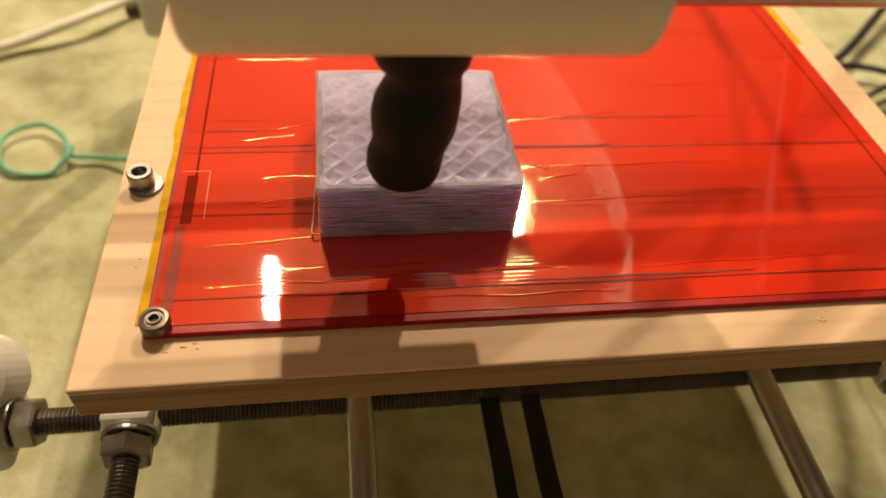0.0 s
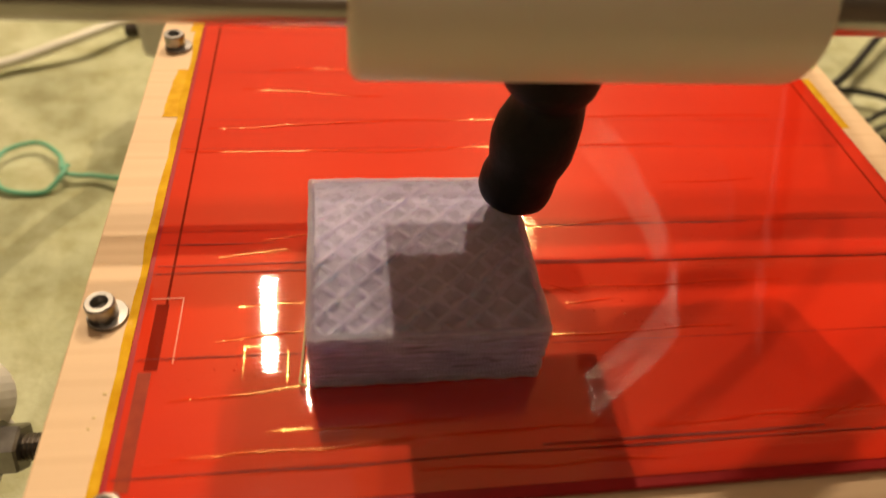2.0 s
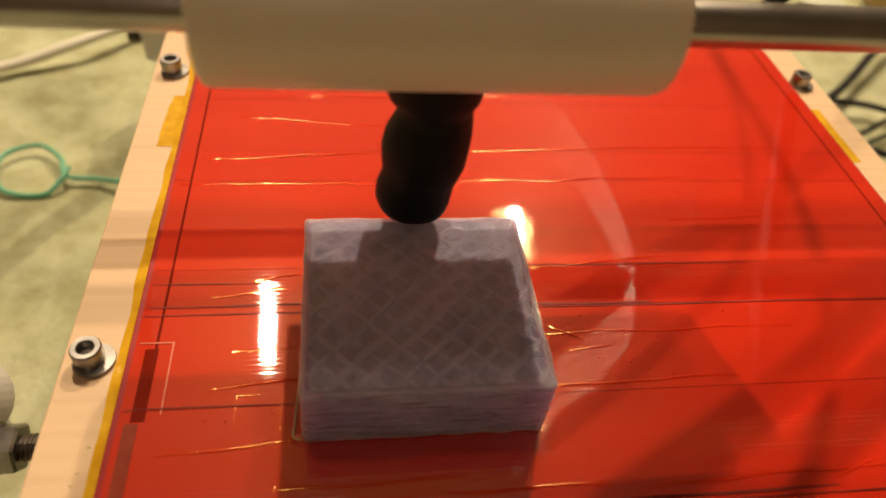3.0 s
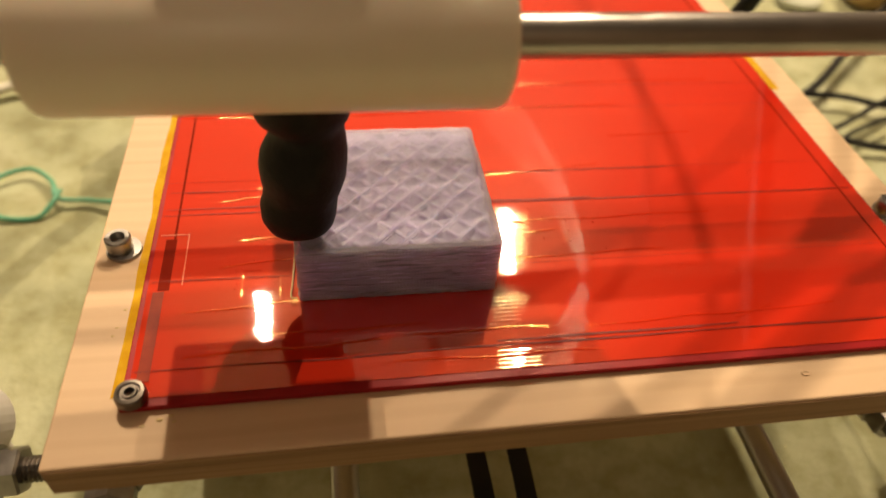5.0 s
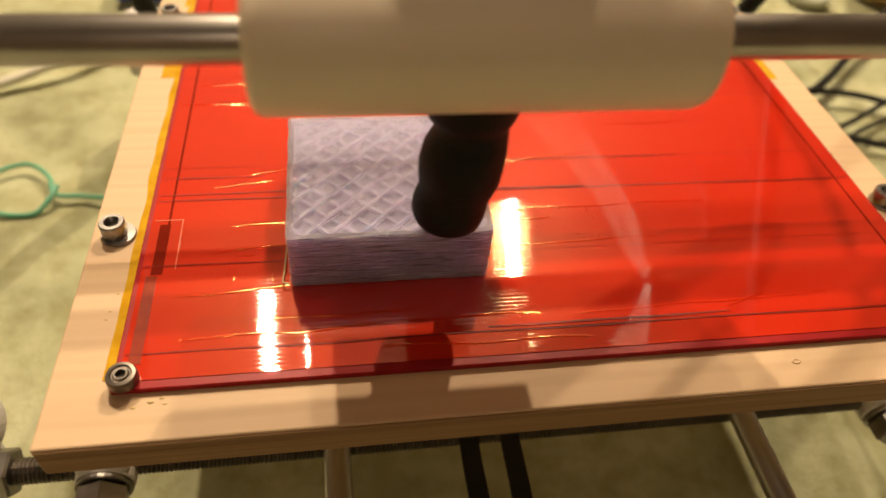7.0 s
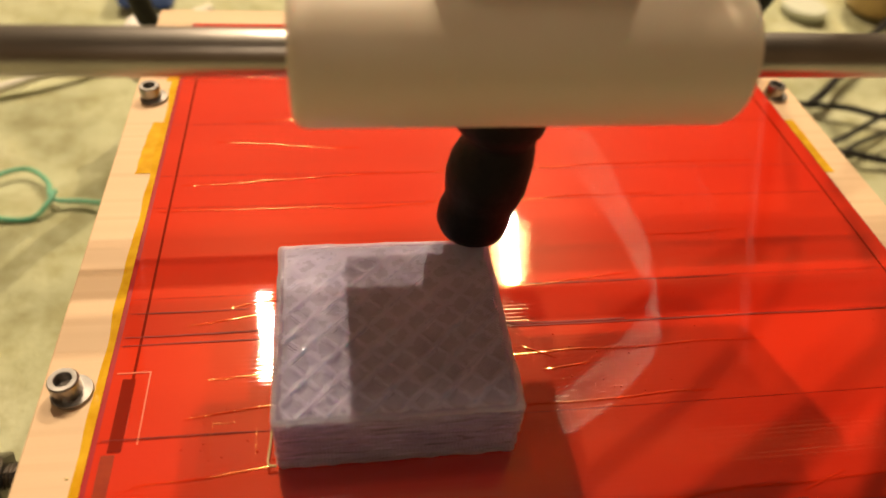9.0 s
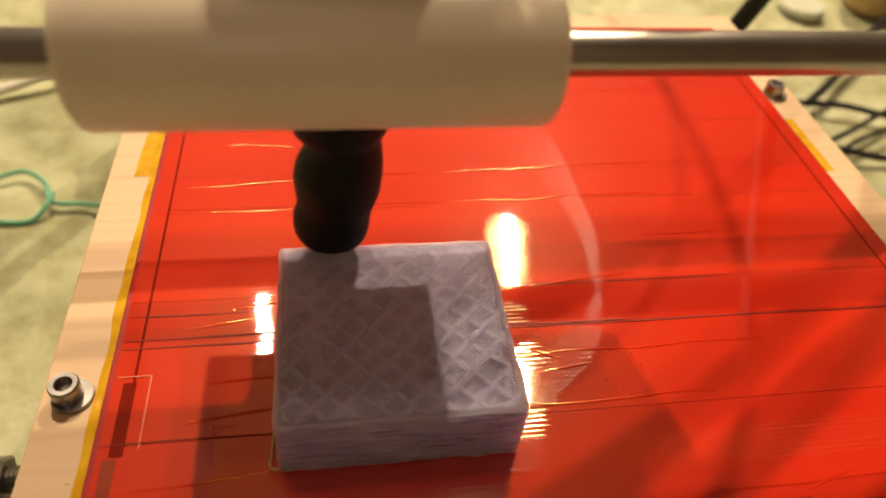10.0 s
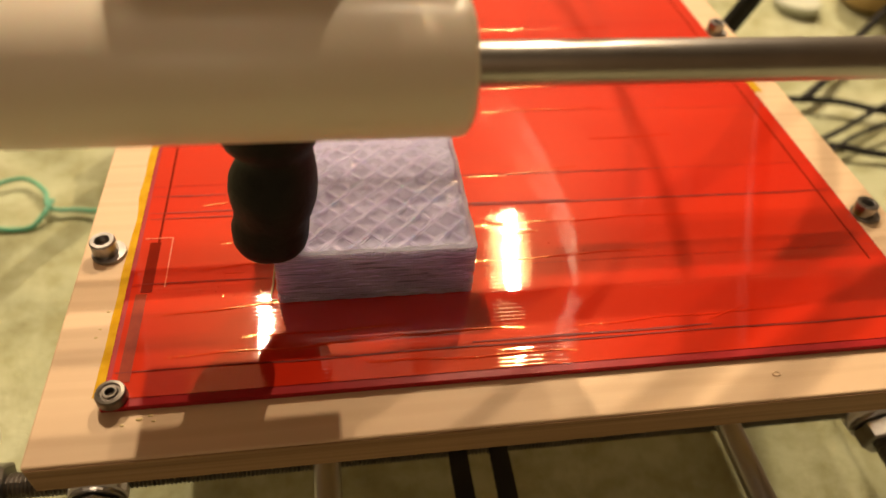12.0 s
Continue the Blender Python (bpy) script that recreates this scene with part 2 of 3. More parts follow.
    a.colour(a.ramp(a.noise(2, 4), [(0.3, (0.13, 0.115, 0.10)), (0.7, (0.155, 0.14, 0.12))])).sets(Roughness=0.9)
    mats["ceiling"] = a.m
    a = Mat("wall_paint")
    a.colour(a.ramp(a.noise(2, 4), [(0.3, (0.15, 0.11, 0.075)), (0.7, (0.18, 0.135, 0.09))])).sets(Roughness=0.85)
    mats["wall"] = a.m
    return mats


MATS = make_materials()


# ---- shape helpers ----
def part(name, bm, material, parent=None, label="", smooth=False):
    me = bpy.data.meshes.new(name)
    if smooth:
        for f in bm.faces:
            f.smooth = True
    bm.to_mesh(me)
    bm.free()
    me.materials.append(MATS[material])
    ob = new(name, me)
    if parent:
        ob.parent = parent
    if label:
        tagged(ob, label)
    return ob


def box(bm, x0, x1, y0, y1, z0, z1, bevel=0.0):
    got = bmesh.ops.create_cube(bm, size=1.0)["verts"]
    for v in got:
        v.co = Vector(((x0 if v.co.x < 0 else x1) * M, (y0 if v.co.y < 0 else y1) * M, (z0 if v.co.z < 0 else z1) * M))
    if bevel:
        edges = list({e for v in got for e in v.link_edges})
        bmesh.ops.bevel(bm, geom=edges, offset=bevel * M, segments=2, affect="EDGES", profile=0.5)
    return bm


def boxed(*a, **k):
    return box(bmesh.new(), *a, **k)


def lathe(bm, profile, m=Matrix.Identity(4), seg=32):
    """Turn (radius, height) pairs, in millimetres, about z, then move by m."""
    rings = []
    for r, h in profile:
        if r < 1e-6:
            rings.append([bm.verts.new(m @ Vector((0, 0, h * M)))])
        else:
            rings.append([bm.verts.new(m @ Vector((r * M * math.cos(2 * math.pi * i / seg), r * M * math.sin(2 * math.pi * i / seg), h * M))) for i in range(seg)])
    for a, b in zip(rings, rings[1:]):
        for i in range(seg):
            j = (i + 1) % seg
            if len(a) == 1 and len(b) == 1:
                continue
            if len(a) == 1:
                bm.faces.new((a[0], b[i], b[j]))
            elif len(b) == 1:
                bm.faces.new((a[i], a[j], b[0]))
            else:
                bm.faces.new((a[i], a[j], b[j], b[i]))
    bmesh.ops.recalc_face_normals(bm, faces=bm.faces)
    return bm


def along(axis):
    return {"x": pose(0, 0, 0, 0, 90, 0), "y": pose(0, 0, 0, -90, 0, 0), "z": Matrix.Identity(4)}[axis]


def rod_bm(a, b, r, seg=20):
    a, b = Vector(mm(*a)), Vector(mm(*b))
    turn = (b - a).to_track_quat("Z", "Y").to_matrix().to_4x4()
    length = (b - a).length / M
    return lathe(bmesh.new(), [(0, 0), (r * 0.85, 0), (r, 0.15 * r), (r, length - 0.15 * r), (r * 0.85, length), (0, length)], Matrix.Translation(a) @ turn, seg)


def thread_bm(a, b, r, pitch=1.0, seg=14):
    """A threaded rod: a stack of small ridges."""
    a, b = Vector(mm(*a)), Vector(mm(*b))
    turn = (b - a).to_track_quat("Z", "Y").to_matrix().to_4x4()
    length = (b - a).length / M
    prof, h = [(0, 0), (r * 0.86, 0)], 0.0
    while h + pitch < length:
        prof += [(r, h + pitch * 0.4), (r, h + pitch * 0.55), (r * 0.86, h + pitch)]
        h += pitch
    prof += [(0, length)]
    return lathe(bmesh.new(), prof, Matrix.Translation(a) @ turn, seg)


def hex_nut_bm(centre, axis, flats=10.0, high=5.0, bore=3.0):
    bm = bmesh.new()
    m = Matrix.Translation(Vector(mm(*centre))) @ along(axis) @ pose(0, 0, 0, 0, 0, 38)
    R6, n = flats / math.sqrt(3), 6
    def ring(r, h, k=6):
        return [bm.verts.new(m @ Vector((r * M * math.cos(math.pi * i / 3), r * M * math.sin(math.pi * i / 3), h * M))) for i in range(k)]
    rings = [ring(bore, -high / 2), ring(R6 * 0.9, -high / 2), ring(R6, -high / 2 + 0.7), ring(R6, high / 2 - 0.7), ring(R6 * 0.9, high / 2), ring(bore, high / 2)]
    for a, b in zip(rings, rings[1:] + rings[:1]):
        for i in range(n):
            bm.faces.new((a[i], a[(i + 1) % n], b[(i + 1) % n], b[i]))
    bmesh.ops.recalc_face_normals(bm, faces=bm.faces)
    return bm


def washer_bm(centre, axis, r=6.0, bore=3.1, high=1.4):
    return lathe(bmesh.new(), [(bore, -high / 2), (r * 0.97, -high / 2), (r, -high / 4), (r, high / 4), (r * 0.97, high / 2), (bore, high / 2), (bore, -high / 2)],
                 Matrix.Translation(Vector(mm(*centre))) @ along(axis), 28)


def tube_bm(points, r, seg=10, steps=8, closed=False):
    """A round cable through points, rounded by a Catmull-Rom curve."""
    p = [Vector(mm(*q)) for q in points]
    p = [p[0] * 2 - p[1]] + p + [p[-1] * 2 - p[-2]]
    path = []
    for i in range(1, len(p) - 2):
        for s in range(steps):
            t = s / steps
            a, b, c, d = p[i - 1], p[i], p[i + 1], p[i + 2]
            path.append(0.5 * (2 * b + (c - a) * t + (2 * a - 5 * b + 4 * c - d) * t * t + (3 * b - a - 3 * c + d) * t ** 3))
    path.append(p[-2])
    bm, rings = bmesh.new(), []
    side = None
    for i, c in enumerate(path):
        way = (path[min(i + 1, len(path) - 1)] - path[max(i - 1, 0)]).normalized()
        if side is None:
            side = way.orthogonal().normalized()
        side = (side - way * side.dot(way)).normalized()
        up = way.cross(side)
        rings.append([bm.verts.new(c + (side * math.cos(2 * math.pi * k / seg) + up * math.sin(2 * math.pi * k / seg)) * r * M) for k in range(seg)])
    for a, b in zip(rings, rings[1:]):
        for k in range(seg):
            bm.faces.new((a[k], a[(k + 1) % seg], b[(k + 1) % seg], b[k]))
    bm.faces.new(rings[0]), bm.faces.new(rings[-1])
    bmesh.ops.recalc_face_normals(bm, faces=bm.faces)
    return bm


def empty(name, label, category, group=""):
    return tagged(new(name), label, category, group)


# ---- the large structure ----
CLOTH_Z = -110.0


def build_table():
    bm = bmesh.new()
    n = 220
    rows = []
    for j in range(n + 1):
        v = j / n
        y = -500 + 1700 * v
        row = []
        for i in range(n + 1):
            x = -800 + 1900 * i / n
            q = Vector((x * 0.006, y * 0.006, 0))
            z = CLOTH_Z - 3 + 6.0 * noise.noise(q) + 5.0 * noise.noise(q * 2.7 + Vector((5, 1, 0))) + 1.5 * noise.noise(q * 8)
            z += 5.0 * max(0.0, noise.noise(Vector((x * 0.011 + y * 0.007, y * 0.003, 3)))) ** 2 * 2
            row.append(bm.verts.new(mm(x, y, z)))
        rows.append(row)
    for a, b in zip(rows, rows[1:]):
        for i in range(n):
            bm.faces.new((a[i], a[i + 1], b[i + 1], b[i]))
    tagged(part("tablecloth", bm, "cloth", smooth=True), "pale green wrinkled woven cloth spread over the table", "tablecloth", kind="structure")


def build_room():
    z0, z1 = -850, 2250
    def wall(name, *b):
        tagged(part(name, boxed(*b), "wall"), "plain warm beige painted wall of the room", "wall", kind="structure")
    wall("wall_north", -2000, 2200, 2200, 2300, z0, z1)
    wall("wall_south", -2000, 2200, -1600, -1500, z0, z1)
    wall("wall_west", -2100, -2000, -1500, 2200, z0, z1)
    wall("wall_east", 2200, 2300, -1500, 2200, z0, z1)
    tagged(part("ceiling", boxed(-2100, 2300, -1600, 2300, z1, z1 + 80), "ceiling"), "plain grey-beige ceiling of the room", "ceiling", kind="structure")
    tagged(part("floor", boxed(-2100, 2300, -1600, 2300, z0 - 80, z0), "wood"), "bare wooden floor under the table", "floor", kind="structure")


def build_ceiling_lamp():
    lamp = empty("ceiling_lamp", "ceiling lamp with two glowing yellow glass shades", "lamp")
    part("stem", rod_bm((300, 1000, 1190), (300, 1000, 2249), 8.0), "dark_steel", lamp)
    for az, el, watts in BULBS[1:3]:
        ca = 1500 * math.cos(radians(el))
        x, y, z = 60 + ca * math.sin(radians(az)), 20 + ca * math.cos(radians(az)), 1500 * math.sin(radians(el))
        prof = [(48, 22), (46, 38), (40, 62), (28, 88), (12, 118), (12, 120), (30, 90), (42, 64), (48, 39), (50, 22), (48, 22)]
        part("shade", lathe(bmesh.new(), prof, Matrix.Translation(mm(x, y, z)), 28), "shade", lamp, "glowing yellow glass shade", smooth=True)
        part("arm", rod_bm((x, y, z + 117), (300, 1000, 1250), 5.0, 10), "dark_steel", lamp)


build_table()
build_room()
build_ceiling_lamp()


# ---- the moving bed ----
def cap_bolt(bed, x, y, z, dark=False, washer=True):
    bolt = part("bolt", lathe(bmesh.new(), [(0, 0.9 if washer else 0), (3.3, 0.9), (3.3, 4.6), (3.0, 5.0), (2.0, 5.0), (1.8, 4.8), (1.8, 2.6), (0, 2.4)] if not dark else
                [(0, 0), (3.4, 0), (3.4, 1.9), (3.1, 2.6), (2.4, 2.7), (2.1, 2.2), (1.8, 2.2), (1.5, 2.7), (1.1, 2.7), (1.0, 1.2), (0, 1.0)],
                Matrix.Translation(mm(x, y, z)), 28), "dark_steel" if dark else "zinc", bed,
                "round black countersunk bolt head" if dark else "steel socket-head bolt", smooth=False)
    if washer:
        part("washer", washer_bm((x + 0.9, y - 0.3, z + 0.45), "z", 4.5, 2.0, 0.9), "zinc", bolt)
    return bolt


def build_bed():
    bed = empty("print_bed", "pine print bed with a red tape-covered heated plate", "printer bed")
    board = part("wooden_board", boxed(-14, 228, -12, 228, -11.6, -1.8, bevel=0.5), "wood", bed, "pale pine board with a darker front edge")
    part("front_edge", boxed(-13.4, 227.4, -12.35, -11.9, -11.2, -2.5), "wood_edge", bed, "darker front edge of the board")
    part("heated_plate", boxed(0, 214, 0, 214, -1.8, -0.12, bevel=0.2), "board", bed, "crimson circuit board")
    # tape laid in strips across the plate, with dark seams between some of them
    rnd = random.Random(4)
    seams = (2.2, 9.4, 36.0, 61.0, 75.0, 108.5, 122.5, 148.0, 173.0, 198.0, 213.4)
    for y, y_end in zip(seams, seams[1:]):
        wide = y_end - y - 0.12
        bm = bmesh.new()
        nx, ny = 60, 12
        rows = []
        ph = rnd.random() * 50
        tilt = rnd.uniform(-0.05, 0.05)
        for j in range(ny + 1):
            row = []
            for i in range(nx + 1):
                px, py = 1.3 + 212.1 * i / nx, y + wide * j / ny
                e = 0.13 * noise.noise(Vector((px * 0.018, py * 0.05, ph)))
                lip = 0.035 * math.exp(-(j / 1.2) ** 2) * (0.6 + 0.6 * noise.noise(Vector((px * 0.05, ph, 2))))
                row.append(bm.verts.new(mm(px, py, 0.03 + 0.05 * abs(e) + lip + 0.05 * tilt * (j / ny - 0.5))))
            rows.append(row)
        for a, b in zip(rows, rows[1:]):
            for i in range(nx):
                bm.faces.new((a[i], a[i + 1], b[i + 1], b[i]))
        part("tape_strip", bm, "kapton", bed, smooth=True)
    for x0, x1, y, w in ((2, 212, 60.6, 0.4), (84, 160, 74.5, 0.3), (2, 30, 70.4, 0.3), (2, 212, 9.1, 0.4), (86, 150, 10.6, 0.7), (2, 40, 63.3, 0.4), (88, 125, 61.6, 0.6),
                         (2, 40, 36.2, 0.25)):
        bm, prev = bmesh.new(), None
        ph = rnd.uniform(0, 60)
        for i in range(41):
            t = i / 40
            x = x0 + (x1 - x0) * t
            dy = 0.5 * noise.noise(Vector((x * 0.03, ph, 1)))
            ww = w * (0.25 + 0.75 * math.sin(math.pi * min(1, max(0, t * 0.96 + 0.02))) ** 0.4) * (1 + 0.5 * noise.noise(Vector((x * 0.15, ph, 7))))
            row = (bm.verts.new(mm(x, y + dy - ww / 2, 0.20)), bm.verts.new(mm(x, y + dy + ww / 2, 0.20)))
            if prev:
                bm.faces.new((prev[0], row[0], row[1], prev[1]))
            prev = row
        part("tape_seam", bm, "seam", bed, "thin dark seam between two strips of tape")
    # tape folded over the plate's sides
    for x0, x1 in ((-3.4, -0.05), (214.05, 215.8)):
        bm = bmesh.new()
        edge = []
        for i in range(61):
            py = 4 + 206 * i / 60
            w = (0.5 + 0.5 * noise.noise(Vector((py * 0.09, x0, 0)))) * 1.9
            edge.append((bm.verts.new(mm(x0 + w if x0 < 0 else x1 - w, py, -1.65)), bm.verts.new(mm((x1 if x0 < 0 else x0), py, -1.2))))
        for a, b in zip(edge, edge[1:]):
            bm.faces.new((a[0], b[0], b[1], a[1]) if x0 > 0 else (a[0], a[1], b[1], b[0]))
        part("tape_edge", bm, "yellow", bed, "yellow edge of the tape")
    for x0, x1, y0, y1 in ((-6.6, -1.0, 126.0, 152.0), (-4.6, -0.6, 176.0, 204.0), (214.8, 219.0, 120.0, 150.0)):
        bm, edge = bmesh.new(), []
        for i in range(13):
            py = y0 + (y1 - y0) * i / 12
            w = 0.7 * noise.noise(Vector((py * 0.2, x0, 3)))
            edge.append((bm.verts.new(mm(x0 + w + 1.2 * (i / 12 if x0 < 0 else 0), py, -1.72)), bm.verts.new(mm(x1, py, -1.66))))
        for p, q in zip(edge, edge[1:]):
            bm.faces.new((p[0], p[1], q[1], q[0]))
        part("tape_tab", bm, "yellow", bed, "loose yellow tape end on the wood")
    # printed marks under the tape
    part("trace", boxed(5.6, 6.2, 46, 212, 0.10, 0.17), "trace", bed, "thin dark line on the plate")
    part("trace", boxed(207.8, 208.3, 30, 212, 0.10, 0.17), "trace", bed, "thin dark line on the plate")
    part("contact_pad", boxed(3.7, 6.5, 33.5, 51.5, 0.09, 0.16), "trace", bed, "dark contact strip on the plate")
    part("contact_pad", boxed(2.7, 5.4, 6.5, 33.0, 0.09, 0.16), "amber", bed, "brown contact strip on the plate")
    for a in ((2.2, 9.6, 53.0, 53.3), (9.3, 9.6, 35, 53.0)):
        part("print_line", boxed(*a, 0.13, 0.18), "print", bed, "fine pale line printed on the plate")
    # creases where the tape did not lie flat: x from, x to, y from, y to, height
    creases = [(16, 60, 138.5, 134.5, 0.30), (8, 62, 117.6, 121.8, 0.42), (62, 190, 121.8, 125.6, 0.22), (3, 78, 107.2, 107.0, 0.20), (78, 150, 108.2, 109.8, 0.22),
               (24, 110, 149.5, 152.5, 0.26), (60, 170, 165, 167, 0.22), (14, 70, 176, 180, 0.28), (26, 38, 71, 73.5, 0.30), (16, 33, 66, 68.5, 0.28), (92, 132, 73, 77, 0.20),
               (22, 40, 50.2, 50.8, 0.22), (18, 39, 40, 42.5, 0.20), (10, 38, 25.5, 27.6, 0.22), (92, 160, 52, 53, 0.16), (100, 112, 47, 49, 0.22), (96, 104, 55, 51, 0.22), (60, 112, 6.4, 6.0, 0.26),
               (12, 60, 12.5, 13.4, 0.22), (66, 100, 14.5, 14.0, 0.2), (30, 70, 17.2, 17.5, 0.16), (110, 180, 13.0, 15.5, 0.14), (90, 140, 38, 39, 0.16), (140, 170, 91, 93, 0.14), (150, 162, 12, 16, 0.2)]
    for x0, x1, y0, y1, high in creases:
        bm, prev, n = bmesh.new(), None, 40
        ph = rnd.uniform(0, 90)
        for i in range(n + 1):
            t = i / n
            x = x0 + (x1 - x0) * t
            y = y0 + (y1 - y0) * t + 0.9 * noise.noise(Vector((x * 0.06, ph, 0)))
            h = high * math.sin(math.pi * t) * (0.6 + 0.55 * noise.noise(Vector((x * 0.16, ph, 5))))
            w = 0.3 + 0.3 * high * (1 + noise.noise(Vector((x * 0.1, ph, 9))))
            row = [bm.verts.new(mm(x, y + d * w, 0.10 + h * f)) for d, f in ((-1, 0), (-0.5, 0.5), (0, 1), (0.5, 0.5), (1, 0))]
            if prev:
                for q in range(4):
                    bm.faces.new((prev[q], row[q], row[q + 1], prev[q + 1]))
            prev = row
        part("tape_crease", bm, "crease", bed, smooth=True)
    # small bubbles and specks in the tape
    bm = bmesh.new()
    for k in range(90):
        cx, cy, spread = ((112, 50, 13), (33, 35, 7), (150, 70, 60))[k % 3]
        x, y, r = rnd.gauss(cx, spread), rnd.gauss(cy, spread * 0.5), rnd.uniform(0.12, 0.3)
        if 8 < x < 205 and 8 < y < 205:
            lathe(bm, [(r, 0), (r * 0.8, r * 0.35), (0, r * 0.5)], Matrix.Translation(mm(x, y, 0.09)), 6)
    tagged(part("tape_bubbles", bm, "crease", bed, "tiny bubbles under the tape", smooth=True), kind="stuff")
    for a in ((24.2, 24.45, 30, 38.5), (24.4, 29.0, 38.5, 38.75), (33.6, 33.85, 29, 37)):
        part("print_line", boxed(*a, 0.13, 0.17), "crease", bed, "fine pale line printed on the plate")
    cap_bolt(bed, 2.5, 2.5, 0.1, dark=True, washer=False)
    cap_bolt(bed, 211.5, 2.5, 0.1, dark=True, washer=False)
    for x, y, r in ((8.5, -2.4, 0.9), (10.8, -1.6, 0.7), (11.6, -3.1, 0.6), (5.0, -3.6, 0.7), (-4.6, 24, 0.5), (-3.6, 29.5, 0.6), (-5.2, 21.5, 0.5)):
        part("glue_drop", lathe(bmesh.new(), [(r, 0), (r * 0.85, r * 0.3), (r * 0.5, r * 0.5), (0, r * 0.55)], Matrix.Translation(mm(x, y, -1.8)) @ Matrix.Diagonal((0.9, 0.5, 0.6, 1)), 12), "glue", bed, smooth=True)
    part("dent", lathe(bmesh.new(), [(1.3, 0), (1.0, 0.25), (0.6, 0.1), (0, 0.05)], Matrix.Translation(mm(161.4, -4.9, -1.8)) @ Matrix.Diagonal((1.0, 0.6, 1, 1)), 14), "wood", bed, "small raised dent in the wood")
    for x, y in ((-7.9, 50.4), (218.8, 50.4), (-7.9, 166), (218.8, 166)):
        cap_bolt(bed, x, y, -1.8)
    return bed


BED = build_bed()


# ---- the printed block ----
CX0, CX1, CY0, CY1, CH = 38.6, 88.5, 26.6, 74.6, 17.5


def build_block():
    block = empty("printed_block", "square translucent violet plastic block, half printed, on the bed", "printed part")
    rnd = random.Random(9)
    # outer wall in layers
    bm = bmesh.new()
    layer, rings = 0.5, []
    z = 0.15
    corner = [(CX0, CY0), (CX1, CY0), (CX1, CY1), (CX0, CY1)]
    per = 44
    path = []
    for k in range(4):
        (xa, ya), (xb, yb) = corner[k], corner[(k + 1) % 4]
        for s in range(per):
            t = s / per
            path.append((xa + (xb - xa) * t, ya + (yb - ya) * t))
    cx, cy = (CX0 + CX1) / 2, (CY0 + CY1) / 2

    def ring(inset, h, wob=0.0, seed=0.0):
        out = []
        for x, y in path:
            d = inset + wob * noise.noise(Vector((x * 0.22, y * 0.22, seed)))
            dx, dy = (x - cx) / (CX1 - CX0) * 2, (y - cy) / (CY1 - CY0) * 2
            big = max(abs(dx), abs(dy))
            s = 1 - d / 25.0
            if abs(dx) > 0.97 and abs(dy) > 0.97:
                s -= 0.012
            out.append(bm.verts.new(mm(cx + (x - cx) * s, cy + (y - cy) * s, h)))
        return out
    while z < CH - 0.05:
        out = rnd.uniform(-0.12, 0.17) + (0.4 if z < 0.6 else 0)
        seed = z * 3.1
        wob = 0.7 if z < 1.2 else 0.34
        rings.append(ring(0.14 + out, z, wob, seed))
        rings.append(ring(0.0 + out, z + layer * 0.35, wob, seed))
        rings.append(ring(0.0 + out, z + layer * 0.65, wob, seed))
        z += layer
    rings.append(ring(0.25, CH))
    rings.append(ring(0.7, CH + 0.05, 0.2, 3.0))
    rings.append(ring(1.2, CH - 0.10, 0.3, 8.0))
    rings.append(ring(1.7, CH - 0.32, 0.1, 5.0))
    for a, b in zip(rings, rings[1:]):
        for i in range(len(a)):
            j = (i + 1) % len(a)
            bm.faces.new((a[i], a[j], b[j], b[i]))
    bm.faces.new(rings[0][::-1])
    bmesh.ops.recalc_face_normals(bm, faces=bm.faces)
    part("solid_body", bm, "violet", block, "violet plastic laid in thin layers")
    # the open top: sunken cells between crossed infill lines, half closed by thin skin
    x0, x1, y0, y1 = CX0 + 0.9, CX1 - 0.9, CY0 + 0.9, CY1 - 0.9
    lines = {}
    for way in (1, -1):
        c, lines[way] = (y0 - x1 if way == 1 else y0 + x0) + 3.0, []
        while c < (y1 - x0 if way == 1 else y1 + x1) - 2:
            lines[way].append(c)
            c += 7.1 * rnd.uniform(0.86, 1.14)

    def depth(x, y):
        """How far the top lies under the rim, in millimetres."""
        bend = 0.7 * noise.noise(Vector((x * 0.12, y * 0.12, 2)))
        d1 = min(abs(y - x - c + bend) for c in lines[1]) / 1.414
        d2 = min(abs(y + x - c - bend) for c in lines[-1]) / 1.414
        ridge1, ridge2 = math.exp(-(d1 / 1.0) ** 2), 0.72 * math.exp(-(d2 / 0.85) ** 2)
        v = (y - y0) / (y1 - y0)
        deep = 1.0 * (1.0 - 0.80 * v) * (0.8 + 0.5 * noise.noise(Vector((x * 0.16, y * 0.16, 7))))
        edge = min(1.0, min(x - x0, x1 - x, y - y0, y1 - y) / 1.6)
        return 0.12 + deep * edge * (1 - max(ridge1, ridge2)) + 0.10 * noise.noise(Vector((x * 0.9, y * 0.9, 4)))
    bm, grid, n = bmesh.new(), [], 118
    for j in range(n + 1):
        row = []
        for i in range(n + 1):
            x, y = x0 + (x1 - x0) * i / n, y0 + (y1 - y0) * j / n
            row.append(bm.verts.new(mm(x, y, CH - depth(x, y) + rnd.uniform(-0.025, 0.025))))
        grid.append(row)
    for a, b in zip(grid, grid[1:]):
        for i in range(n):
            bm.faces.new((a[i], a[i + 1], b[i + 1], b[i]))
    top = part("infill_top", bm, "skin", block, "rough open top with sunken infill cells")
    # sunken cells take the darker copy, their shade put into the colour
    top.data.materials.append(MATS["shaded_skin"])
